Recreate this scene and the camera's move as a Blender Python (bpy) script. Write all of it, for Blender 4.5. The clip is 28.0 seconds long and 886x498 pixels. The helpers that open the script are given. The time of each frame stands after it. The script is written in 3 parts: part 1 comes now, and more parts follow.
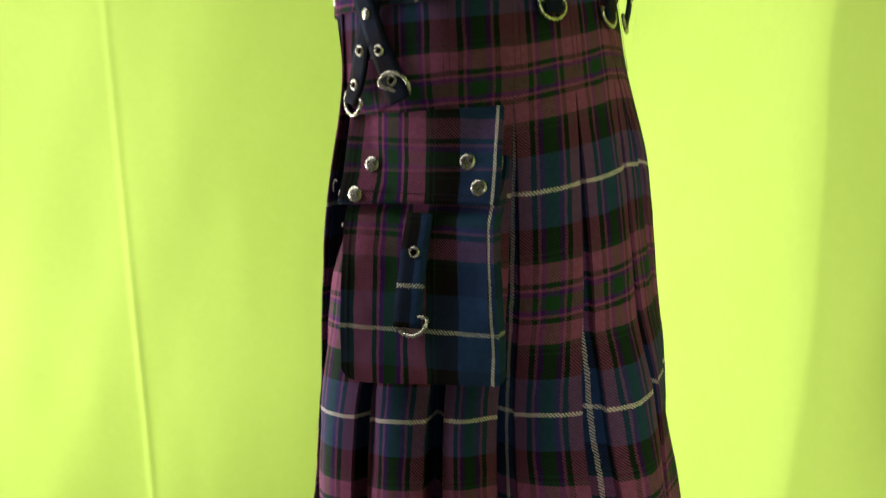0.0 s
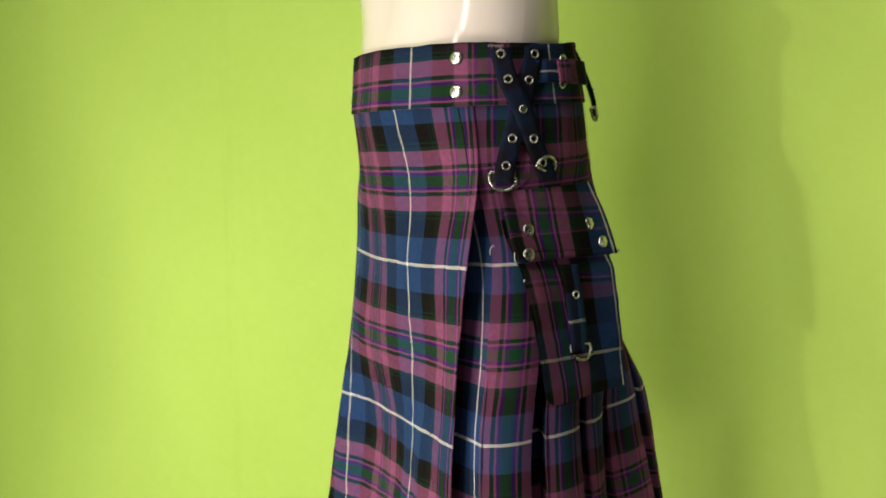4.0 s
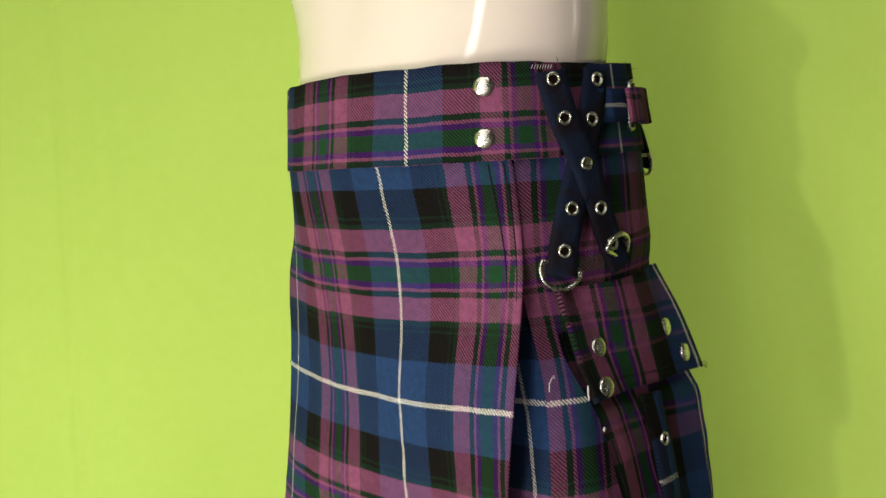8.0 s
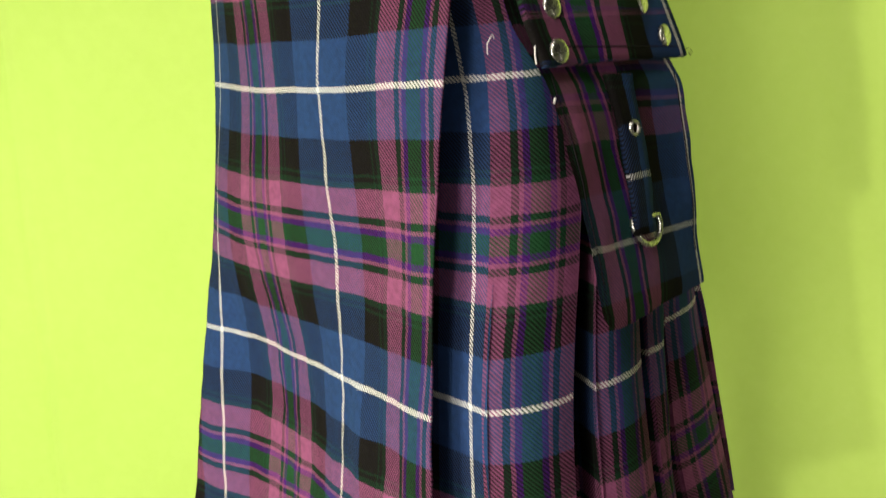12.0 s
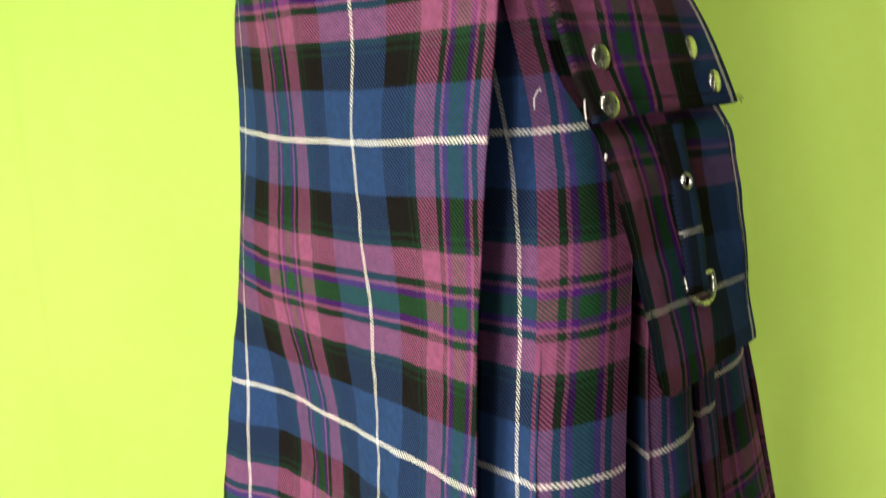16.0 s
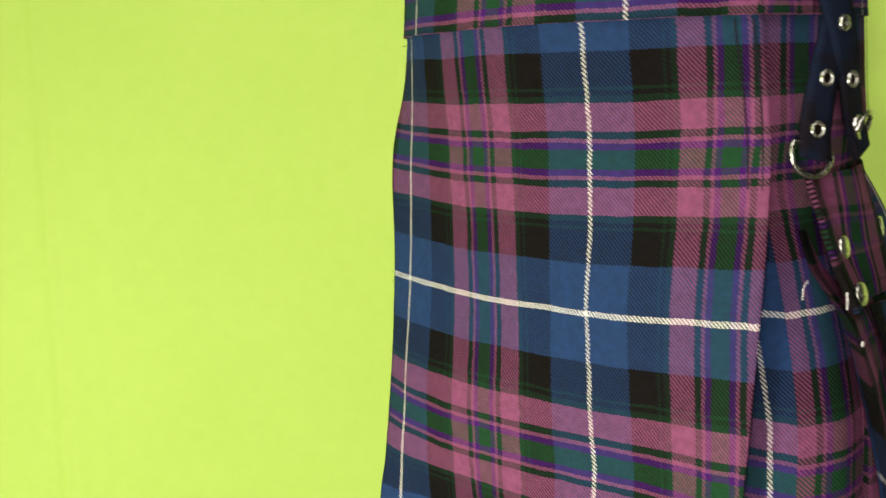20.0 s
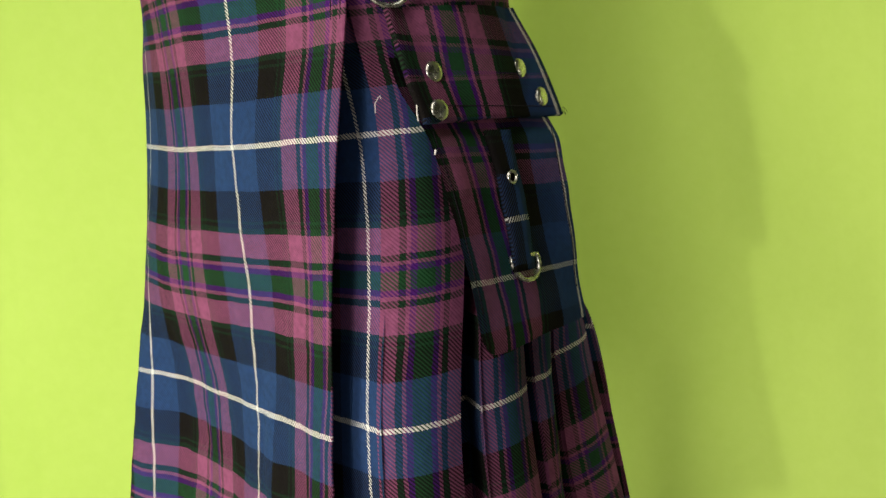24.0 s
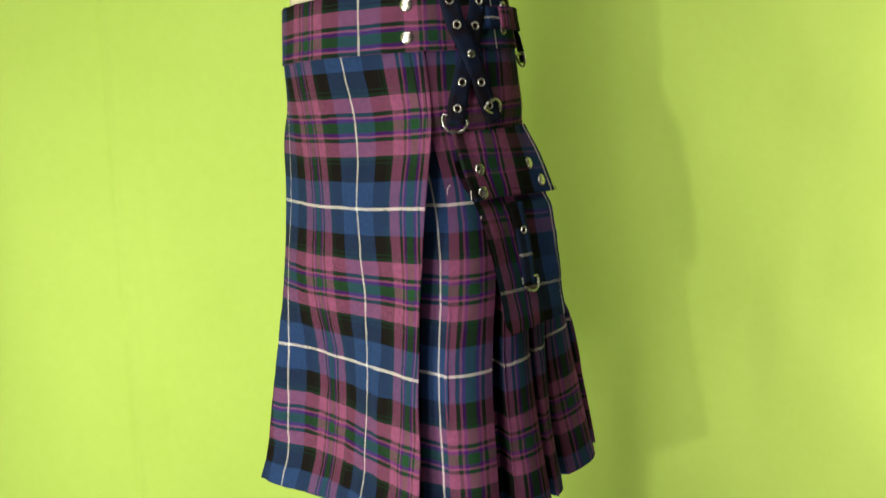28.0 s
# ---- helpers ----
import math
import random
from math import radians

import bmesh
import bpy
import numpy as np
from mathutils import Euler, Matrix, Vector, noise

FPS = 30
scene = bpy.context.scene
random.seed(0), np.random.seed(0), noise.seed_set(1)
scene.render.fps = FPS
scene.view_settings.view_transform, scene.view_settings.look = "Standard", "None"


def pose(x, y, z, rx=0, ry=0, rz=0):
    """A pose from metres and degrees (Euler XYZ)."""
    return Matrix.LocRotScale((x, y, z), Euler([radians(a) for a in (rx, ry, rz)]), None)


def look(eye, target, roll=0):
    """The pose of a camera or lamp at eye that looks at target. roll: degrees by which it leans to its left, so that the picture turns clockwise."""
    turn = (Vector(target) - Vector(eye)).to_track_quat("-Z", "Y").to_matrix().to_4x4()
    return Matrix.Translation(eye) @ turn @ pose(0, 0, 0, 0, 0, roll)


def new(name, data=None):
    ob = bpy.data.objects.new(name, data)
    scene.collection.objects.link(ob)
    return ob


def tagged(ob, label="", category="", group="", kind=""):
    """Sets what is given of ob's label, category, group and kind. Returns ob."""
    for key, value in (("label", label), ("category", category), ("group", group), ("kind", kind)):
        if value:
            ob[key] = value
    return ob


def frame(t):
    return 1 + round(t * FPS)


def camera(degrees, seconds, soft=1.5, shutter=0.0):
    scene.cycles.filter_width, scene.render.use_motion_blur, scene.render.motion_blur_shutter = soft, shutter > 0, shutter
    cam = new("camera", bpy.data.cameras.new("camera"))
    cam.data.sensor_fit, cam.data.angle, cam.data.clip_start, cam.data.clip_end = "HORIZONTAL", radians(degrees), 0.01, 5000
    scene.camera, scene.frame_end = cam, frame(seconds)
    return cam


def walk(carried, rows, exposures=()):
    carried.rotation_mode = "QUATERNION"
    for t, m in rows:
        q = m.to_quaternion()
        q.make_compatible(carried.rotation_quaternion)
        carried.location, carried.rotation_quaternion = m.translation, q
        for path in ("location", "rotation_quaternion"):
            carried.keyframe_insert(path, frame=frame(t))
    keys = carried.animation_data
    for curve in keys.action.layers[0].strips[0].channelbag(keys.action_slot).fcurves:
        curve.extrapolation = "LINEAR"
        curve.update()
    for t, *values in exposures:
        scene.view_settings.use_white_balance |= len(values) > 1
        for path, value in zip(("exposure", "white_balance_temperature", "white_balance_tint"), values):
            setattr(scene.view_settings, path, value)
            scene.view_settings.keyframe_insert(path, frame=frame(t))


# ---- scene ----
cam = camera(47.2, 28.0, 1.5, 0.5)
METRES, EYE, TILT, LEAN, TURN = 4.1, 0.97, -9.5, 0.0, 119.0
ROWS = [
    (0.0, 0.0, 0.0, 0.0, 0.0, 0.0, -0.0),
    (0.5, 0.0019, -0.0185, 0.0031, 1.0, 1.36, -0.61),
    (1.0, 0.0037, -0.0326, 0.0021, 1.36, 1.97, -1.16),
    (1.5, 0.003, -0.0378, 0.0033, 1.86, 2.49, -1.02),
    (2.0, 0.0012, -0.0453, 0.0036, 2.98, 3.3, -1.04),
    (2.5, -0.0334, -0.0506, 0.0049, -3.77, 2.68, 0.32),
    (3.0, -0.13, -0.0316, 0.0053, -22.06, 1.72, 3.17),
    (3.5, -0.2324, 0.0546, 0.0075, -45.77, 0.9, 5.35),
    (5.5, -0.2706, 0.1594, 0.0271, -69.49, -0.54, 9.34),
    (6.0, -0.2545, 0.1669, 0.031, -70.22, -0.39, 9.85),
    (6.5, -0.2404, 0.1727, 0.0311, -71.42, -0.19, 9.79),
    (7.0, -0.2273, 0.181, 0.0334, -73.22, -0.84, 10.35),
    (7.5, -0.2147, 0.1828, 0.0364, -72.32, -0.54, 10.37),
    (8.0, -0.1914, 0.1835, 0.0395, -70.04, 0.21, 9.73),
    (8.5, -0.1748, 0.1819, 0.0406, -69.09, 0.41, 9.57),
    (9.0, -0.1655, 0.1784, 0.037, -68.5, 0.4, 10.27),
    (9.5, -0.1623, 0.1797, 0.0321, -68.39, -0.58, 9.91),
    (10.0, -0.1579, 0.1811, 0.0245, -68.05, -2.31, 10.23),
    (10.5, -0.1561, 0.1807, 0.0204, -68.41, -3.57, 10.91),
    (11.0, -0.1594, 0.1782, 0.0134, -68.34, -4.41, 10.39),
    (11.5, -0.1597, 0.1828, 0.0099, -68.39, -5.89, 10.29),
    (12.0, -0.1598, 0.1842, 0.0038, -68.34, -6.59, 10.15),
    (12.5, -0.1551, 0.1855, -0.0031, -69.35, -8.23, 10.2),
    (14.5, -0.1507, 0.1905, -0.0177, -70.5, -13.18, 11.24),
    (15.0, -0.1532, 0.1895, -0.0086, -69.15, -10.3, 10.93),
    (15.5, -0.1542, 0.189, 0.0005, -68.08, -7.46, 10.43),
    (16.0, -0.1533, 0.1907, 0.0107, -67.89, -5.82, 10.59),
    (16.5, -0.1593, 0.1894, 0.0202, -67.35, -3.9, 9.84),
    (17.0, -0.1651, 0.1961, 0.0307, -70.2, -3.15, 9.44),
    (17.5, -0.1687, 0.2139, 0.0435, -76.32, -2.13, 9.21),
    (18.0, -0.1702, 0.2307, 0.0532, -82.81, -2.32, 9.93),
    (18.5, -0.1731, 0.249, 0.056, -85.67, -2.9, 9.63),
    (19.0, -0.1758, 0.2597, 0.0543, -84.65, -3.91, 8.3),
    (19.5, -0.1738, 0.2572, 0.0457, -81.67, -5.09, 8.18),
    (20.0, -0.1721, 0.2452, 0.0405, -77.83, -5.1, 9.0),
    (20.5, -0.1778, 0.2155, 0.0349, -71.96, -2.73, 9.88),
    (22.5, -0.1813, 0.1676, 0.0104, -63.17, 0.61, 9.88),
    (23.0, -0.1761, 0.1665, 0.0027, -64.65, -1.21, 10.83),
    (23.5, -0.176, 0.1677, 0.0007, -67.35, -1.26, 9.74),
    (24.0, -0.1734, 0.1677, -0.0021, -70.3, -2.84, 10.88),
    (24.5, -0.1725, 0.1748, 0.001, -70.57, -3.34, 10.48),
    (25.0, -0.1829, 0.1722, 0.0085, -70.19, -1.63, 10.55),
    (25.5, -0.2099, 0.1683, 0.0157, -72.1, -1.82, 11.08),
    (26.0, -0.2401, 0.1656, 0.0181, -74.64, -3.74, 12.52),
    (26.5, -0.2744, 0.1614, 0.0214, -74.45, -2.64, 10.11),
    (27.0, -0.2793, 0.1511, 0.0196, -72.9, -2.74, 10.06),
    (27.5, -0.2844, 0.1438, 0.0195, -71.54, -2.91, 9.48),
    (28.0, -0.2901, 0.1387, 0.0142, -70.93, -3.23, 9.95),
]
EXPOSURES = [(0.0, 0.70), (1.0, 0.52), (2.5, 0.42), (3.5, 0.3), (5.5, 0.14), (8.0, 0.16), (9.0, 0.2), (10.0, 0.48), (11.0, 0.52), (14.5, 0.82), (16.0, 0.70), (17.0, 0.58), (18.0, 0.45), (19.0, 0.38), (20.0, 0.40), (23.0, 0.20), (25.0, 0.58), (26.0, 0.62), (28.0, 0.34)]
walk(cam, [(t, pose(0.935, 0.4714, EYE, TILT, LEAN, TURN) @ pose(METRES * x, METRES * y, METRES * z, 90 + pitch, roll, yaw)) for t, x, y, z, yaw, pitch, roll in ROWS],
     EXPOSURES)

# ---- light ----
world = bpy.data.worlds.new("room_air")
world.use_nodes = True
world.node_tree.nodes["Background"].inputs[0].default_value = (0.9, 0.95, 1.0, 1)
world.node_tree.nodes["Background"].inputs[1].default_value = 0.05
scene.world = world


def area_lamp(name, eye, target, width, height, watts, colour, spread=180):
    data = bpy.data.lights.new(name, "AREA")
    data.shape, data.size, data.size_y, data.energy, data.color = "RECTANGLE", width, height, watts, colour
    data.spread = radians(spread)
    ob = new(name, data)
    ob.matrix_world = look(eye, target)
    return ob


area_lamp("key_lamp", (0.76, -1.83, 0.70), (0.0, 0.0, 0.8), 0.05, 0.06, 10.5, (1.0, 0.97, 0.90), 175)
# Unseen fill added low in front to brighten the apron.
area_lamp("front_fill", (-0.02, -1.42, 0.26), (-0.05, -0.1, 0.56), 0.50, 0.50, 9.0, (1.0, 0.96, 0.93), 120)
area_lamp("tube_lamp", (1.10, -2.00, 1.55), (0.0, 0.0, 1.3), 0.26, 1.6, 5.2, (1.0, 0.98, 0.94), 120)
# Added out-of-view fill that lifts the shadowed right stretch of the backdrop.
area_lamp("side_fill", (1.75, 1.35, 0.85), (0.305, 0.949, 0.80), 0.40, 1.40, 5.7, (1.0, 0.95, 0.87), 46)
# Added overhead panel, no known fixture, standing in for soft ambient light.
area_lamp("ceiling_fill", (0.20, -1.10, 2.60), (0.0, -0.2, 0.9), 2.0, 2.0, 23, (1.0, 0.98, 0.95), 150)
# Extra unseen source added to brighten the backdrop's darker left wall.
area_lamp("backdrop_fill", (1.00, -0.60, 2.55), (-0.15, -1.45, 0.35), 0.5, 0.5, 9.5, (1.0, 0.98, 0.95), 76)


# ---- materials ----
def material(name, colour=(0.5, 0.5, 0.5), rough=0.6, metal=0.0):
    m = bpy.data.materials.new(name)
    m.use_nodes = True
    b = m.node_tree.nodes["Principled BSDF"]
    b.inputs["Base Color"].default_value = (*colour, 1)
    b.inputs["Roughness"].default_value, b.inputs["Metallic"].default_value = rough, metal
    return m


class Nodes:
    """A short hand for wiring a material."""

    def __init__(self, m):
        self.tree, self.out = m.node_tree, m.node_tree.nodes["Principled BSDF"]

    def add(self, kind, **props):
        n = self.tree.nodes.new(kind)
        for key, value in props.items():
            setattr(n, key, value)
        return n

    def put(self, socket, value):
        if isinstance(value, bpy.types.NodeSocket):
            self.tree.links.new(value, socket)
        else:
            socket.default_value = value

    def maths(self, op, a, b=0.0, c=0.0):
        n = self.add("ShaderNodeMath", operation=op)
        for socket, value in zip(n.inputs, (a, b, c)):
            self.put(socket, value)
        return n.outputs[0]

    def mix(self, fac, a, b, blend="MIX"):
        n = self.add("ShaderNodeMix", data_type="RGBA", blend_type=blend)
        for socket, value in zip((n.inputs[0], n.inputs[6], n.inputs[7]), (fac, a, b)):
            self.put(socket, value)
        return n.outputs[2]

    def noise(self, scale, detail=3.0, vector=None, rough=0.55):
        n = self.add("ShaderNodeTexNoise")
        n.inputs["Scale"].default_value, n.inputs["Detail"].default_value, n.inputs["Roughness"].default_value = scale, detail, rough
        if vector is None:
            vector = self.add("ShaderNodeTexCoord").outputs["Object"]
        self.put(n.inputs["Vector"], vector)
        return n.outputs["Fac"]

    def ramp(self, fac, stops, constant=False):
        n = self.add("ShaderNodeValToRGB")
        n.color_ramp.interpolation = "CONSTANT" if constant else "LINEAR"
        e = n.color_ramp.elements
        while len(e) < len(stops):
            e.new(0.5)
        for k, (at, colour) in enumerate(stops):
            e[k].position, e[k].color = at, (*colour, 1)
        self.put(n.inputs[0], fac)
        return n.outputs[0]

    def bump(self, height, strength, distance):
        n = self.add("ShaderNodeBump")
        n.inputs["Strength"].default_value, n.inputs["Distance"].default_value = strength, distance
        self.put(n.inputs["Height"], height)
        self.put(self.out.inputs["Normal"], n.outputs[0])


SETT = 0.193          # one repeat of the tartan, in metres
WHITE, BLUE, BLACK = (0.62, 0.58, 0.52), (0.0160, 0.039, 0.104), (0.0044, 0.0035, 0.0028)
BOTTLE, PINK, GREEN, PURPLE = (0.006, 0.021, 0.009), (0.208, 0.057, 0.117), (0.0105, 0.047, 0.0155), (0.050, 0.007, 0.105)
STRIPES = [(0.0, WHITE), (0.0165, BLUE), (0.325, BLACK), (0.545, BOTTLE), (0.565, BLACK), (0.595, BOTTLE), (0.637, PINK), (0.82, BOTTLE),
           (0.865, PINK), (0.893, PURPLE), (0.935, GREEN)]


def tartan(name, weft_share=0.58):
    """Woven tartan: the UV map is in metres; the warp and the weft cross in a twill, and one of them shows more."""
    m = material(name, rough=0.85)
    k = Nodes(m)
    uv = k.add("ShaderNodeSeparateXYZ")
    k.put(uv.inputs[0], k.add("ShaderNodeUVMap", uv_map="weave").outputs[0])
    fuzz = k.noise(620, 2)
    sway = k.maths("ADD", k.maths("MULTIPLY_ADD", k.noise(38, 2), 0.0028, -0.0014), k.maths("MULTIPLY_ADD", fuzz, 0.0016, -0.0008))
    dip = k.maths("ADD", k.maths("MULTIPLY_ADD", k.noise(31, 2), 0.0028, -0.0014), k.maths("MULTIPLY_ADD", fuzz, 0.0016, -0.0008))
    u, v = k.maths("ADD", uv.outputs[0], sway), k.maths("ADD", uv.outputs[1], dip)
    half = SETT / 2
    warp = k.ramp(k.maths("DIVIDE", k.maths("PINGPONG", u, half), half), [STRIPES[0], (0.0135, BLUE)] + STRIPES[2:], True)
    weft = k.ramp(k.maths("DIVIDE", k.maths("PINGPONG", v, half), half), STRIPES, True)
    ply = k.maths("ADD", k.maths("ADD", uv.outputs[0], uv.outputs[1]), k.maths("MULTIPLY_ADD", k.noise(70, 2), 0.0016, -0.0008))
    twill = k.maths("SINE", k.maths("MULTIPLY", ply, 2 * math.pi / 0.0029))
    thread = k.maths("MAXIMUM", *[k.maths("LESS_THAN", k.maths("PINGPONG", c, half), 0.0018) for c in (u, v)])
    over = k.maths("MULTIPLY_ADD", twill, k.maths("MULTIPLY_ADD", thread, 0.28, 0.37), weft_share)
    over.node.use_clamp = True
    cloth = k.mix(over, warp, weft)
    wool = k.noise(900, 2)
    wear = k.noise(14, 3)
    cloth = k.mix(k.maths("MULTIPLY", k.ramp(wool, [(0.3, (0.0,) * 3), (0.7, (1.0,) * 3)]), 0.07), cloth, (0.04, 0.034, 0.036, 1))
    cloth = k.mix(k.ramp(k.noise(210, 3), [(0.35, (0.0,) * 3), (0.75, (0.28,) * 3)]), cloth, (0.010, 0.008, 0.009, 1))
    cloth = k.mix(k.maths("MULTIPLY", wear, 0.35), cloth, (0.42, 0.42, 0.42, 1), "OVERLAY")
    k.put(k.out.inputs["Base Color"], cloth)
    k.out.inputs["Specular IOR Level"].default_value = 0.04
    k.bump(k.maths("ADD", k.maths("MULTIPLY", twill, 0.5), k.maths("MULTIPLY", wool, 0.8)), 0.35, 0.0006)
    return m


def plain_cloth(name, colour, spread=0.25, thread=0.0016):
    m = material(name, colour, 0.9)
    k = Nodes(m)
    fine, broad = k.noise(700, 2), k.noise(18, 3)
    dark = tuple(c * (1 - spread) for c in colour)
    light = tuple(min(1, c * (1 + spread)) for c in colour)
    k.put(k.out.inputs["Base Color"], k.ramp(k.maths("ADD", k.maths("MULTIPLY", fine, 0.5), k.maths("MULTIPLY", broad, 0.5)), [(0.3, dark), (0.7, light)]))
    k.out.inputs["Specular IOR Level"].default_value = 0.15
    k.bump(fine, 0.4, 0.0006)
    return m


TARTAN = tartan("tartan_wool")
TARTAN_TURNED = tartan("tartan_wool_other_face", 0.27)


def worn_navy():
    m = material("navy_strap_cloth", (0.005, 0.010, 0.026), 0.9)
    k = Nodes(m)
    fine, broad = k.noise(700, 2), k.noise(34, 3)
    blue = k.ramp(fine, [(0.3, (0.0028, 0.0052, 0.0140)), (0.7, (0.0062, 0.0106, 0.0265))])
    k.put(k.out.inputs["Base Color"], k.mix(k.ramp(broad, [(0.48, (0.0,) * 3), (0.60, (0.85,) * 3)]), blue, (0.0062, 0.0036, 0.0048, 1)))
    k.out.inputs["Specular IOR Level"].default_value = 0.12
    k.bump(k.maths("ADD", fine, k.maths("MULTIPLY", broad, 0.6)), 0.5, 0.0008)
    return m


NAVY = worn_navy()
THREAD = plain_cloth("dark_sewing_thread", (0.012, 0.008, 0.012), 0.2)
PALE_THREAD = plain_cloth("pale_loose_thread", (0.5, 0.45, 0.42), 0.2)


def backdrop_cloth():
    m = material("green_backdrop_cloth", (0.40, 0.62, 0.09), 0.9)
    k = Nodes(m)
    broad, fine = k.noise(1.6, 4), k.noise(60, 3)
    mixed = k.maths("ADD", k.maths("MULTIPLY", broad, 0.75), k.maths("MULTIPLY", fine, 0.25))
    k.put(k.out.inputs["Base Color"], k.ramp(mixed, [(0.3, (0.37, 0.51, 0.088)), (0.7, (0.42, 0.56, 0.112))]))
    k.out.inputs["Specular IOR Level"].default_value = 0.1
    k.bump(k.noise(9, 4), 0.10, 0.02)
    return m


BACKDROP = backdrop_cloth()


def nickel():
    m = material("worn_nickel", (0.47, 0.44, 0.38), 0.3, 1.0)
    k = Nodes(m)
    k.put(k.out.inputs["Roughness"], k.ramp(k.noise(300, 3), [(0.35, (0.22,) * 3), (0.7, (0.36,) * 3)]))
    return m


NICKEL = nickel()
HOLE = material("dark_hole", (0.010, 0.006, 0.004), 1.0)
HOLE.node_tree.nodes["Principled BSDF"].inputs["Specular IOR Level"].default_value = 0.0


def fibreglass():
    m = material("glossy_white_fibreglass", (0.80, 0.72, 0.63), 0.12)
    k = Nodes(m)
    k.put(k.out.inputs["Base Color"], k.ramp(k.noise(7, 4), [(0.3, (0.65, 0.54, 0.47)), (0.7, (0.70, 0.59, 0.52))]))
    k.put(k.out.inputs["Roughness"], k.ramp(k.noise(25, 3), [(0.3, (0.05,) * 3), (0.7, (0.10,) * 3)]))
    k.bump(k.noise(11, 2), 0.12, 0.01)
    return m


FIBREGLASS = fibreglass()


def painted(name, colour, scale=4.0):
    m = material(name, colour, 0.7)
    k = Nodes(m)
    k.put(k.out.inputs["Base Color"], k.ramp(k.noise(scale, 5), [(0.3, tuple(c * 0.93 for c in colour)), (0.7, colour)]))
    k.bump(k.noise(120, 3), 0.15, 0.002)
    return m


WALL_PAINT = painted("grey_wall_paint", (0.22, 0.215, 0.205))
FLOOR_PAINT = painted("grey_floor_screed", (0.26, 0.25, 0.23), 6.0)


# ---- mesh helpers ----
def part(name, verts, faces, mat, parent=None, label="", uvs=None, smooth=True, thick=0.0, offset=-1.0):
    """One mesh object; uvs: one pair for each vertex, in metres."""
    me = bpy.data.meshes.new(name)
    me.from_pydata([tuple(v) for v in verts], [], faces)
    if uvs is not None:
        layer = me.uv_layers.new(name="weave")
        index = np.zeros(len(me.loops), dtype=np.int32)
        me.loops.foreach_get("vertex_index", index)
        layer.data.foreach_set("uv", np.asarray(uvs, dtype=np.float32)[index].ravel())
    me.materials.append(mat)
    me.polygons.foreach_set("use_smooth", [smooth] * len(me.polygons))
    me.update()
    ob = new(name, me)
    if parent is not None:
        ob.parent = parent
    if thick:
        s = ob.modifiers.new("thickness", "SOLIDIFY")
        s.thickness, s.offset = thick, offset
    if label:
        ob["label"] = label
    return ob


class Sheets:
    """Collects grids of points into one mesh."""

    def __init__(self):
        self.v, self.f, self.uv = [], [], []

    def grid(self, fn, nu, nv):
        """fn(p, q), p and q from 0 to 1, gives x, y, z, u, v."""
        base = len(self.v)
        for j in range(nv + 1):
            for i in range(nu + 1):
                x, y, z, u, v = fn(i / nu, j / nv)
                self.v.append((x, y, z))
                self.uv.append((u, v))
        w = nu + 1
        for j in range(nv):
            for i in range(nu):
                a = base + j * w + i
                self.f.append((a, a + 1, a + w + 1, a + w))
        return self

    def tube(self, points, radius, sides=8, closed=False):
        base, n = len(self.v), len(points)
        pts = [Vector(p) for p in points]
        side = None
        for i, p in enumerate(pts):
            a, b = (pts[i - 1], pts[(i + 1) % n]) if closed else (pts[max(i - 1, 0)], pts[min(i + 1, n - 1)])
            t = (b - a).normalized()
            if side is None:
                side = t.orthogonal().normalized()
            side = (side - t * side.dot(t)).normalized()
            other = t.cross(side)
            for s in range(sides):
                c = 2 * math.pi * s / sides
                self.v.append(tuple(p + radius * (math.cos(c) * side + math.sin(c) * other)))
                self.uv.append((0, 0))
        for i in range(n if closed else n - 1):
            for s in range(sides):
                a, b = base + i * sides + s, base + i * sides + (s + 1) % sides
                c, d = base + (i + 1) % n * sides + (s + 1) % sides, base + (i + 1) % n * sides + s
                self.f.append((a, b, c, d))
        return self

    def lathe(self, profile, sides=24):
        """profile: radius and height pairs about z."""
        base, n = len(self.v), len(profile)
        for r, h in profile:
            for s in range(sides):
                c = 2 * math.pi * s / sides
                self.v.append((r * math.cos(c), r * math.sin(c), h))
                self.uv.append((0, 0))
        for i in range(n - 1):
            for s in range(sides):
                a, b = base + i * sides + s, base + i * sides + (s + 1) % sides
                self.f.append((a, b, b + sides, a + sides))
        return self

    def make(self, name, mat, parent=None, label="", smooth=True, thick=0.0, offset=-1.0):
        return part(name, self.v, self.f, mat, parent, label, self.uv, smooth, thick, offset)


def at_surface(p, normal, up=(0, 0, 1), spin=0.0):
    """A pose with its z along the normal and its y as near to up as may be."""
    n = Vector(normal).normalized()
    x = Vector(up).cross(n).normalized()
    y = n.cross(x)
    m = Matrix((x, y, n)).transposed().to_4x4()
    return Matrix.Translation(p) @ m @ pose(0, 0, 0, 0, 0, spin)


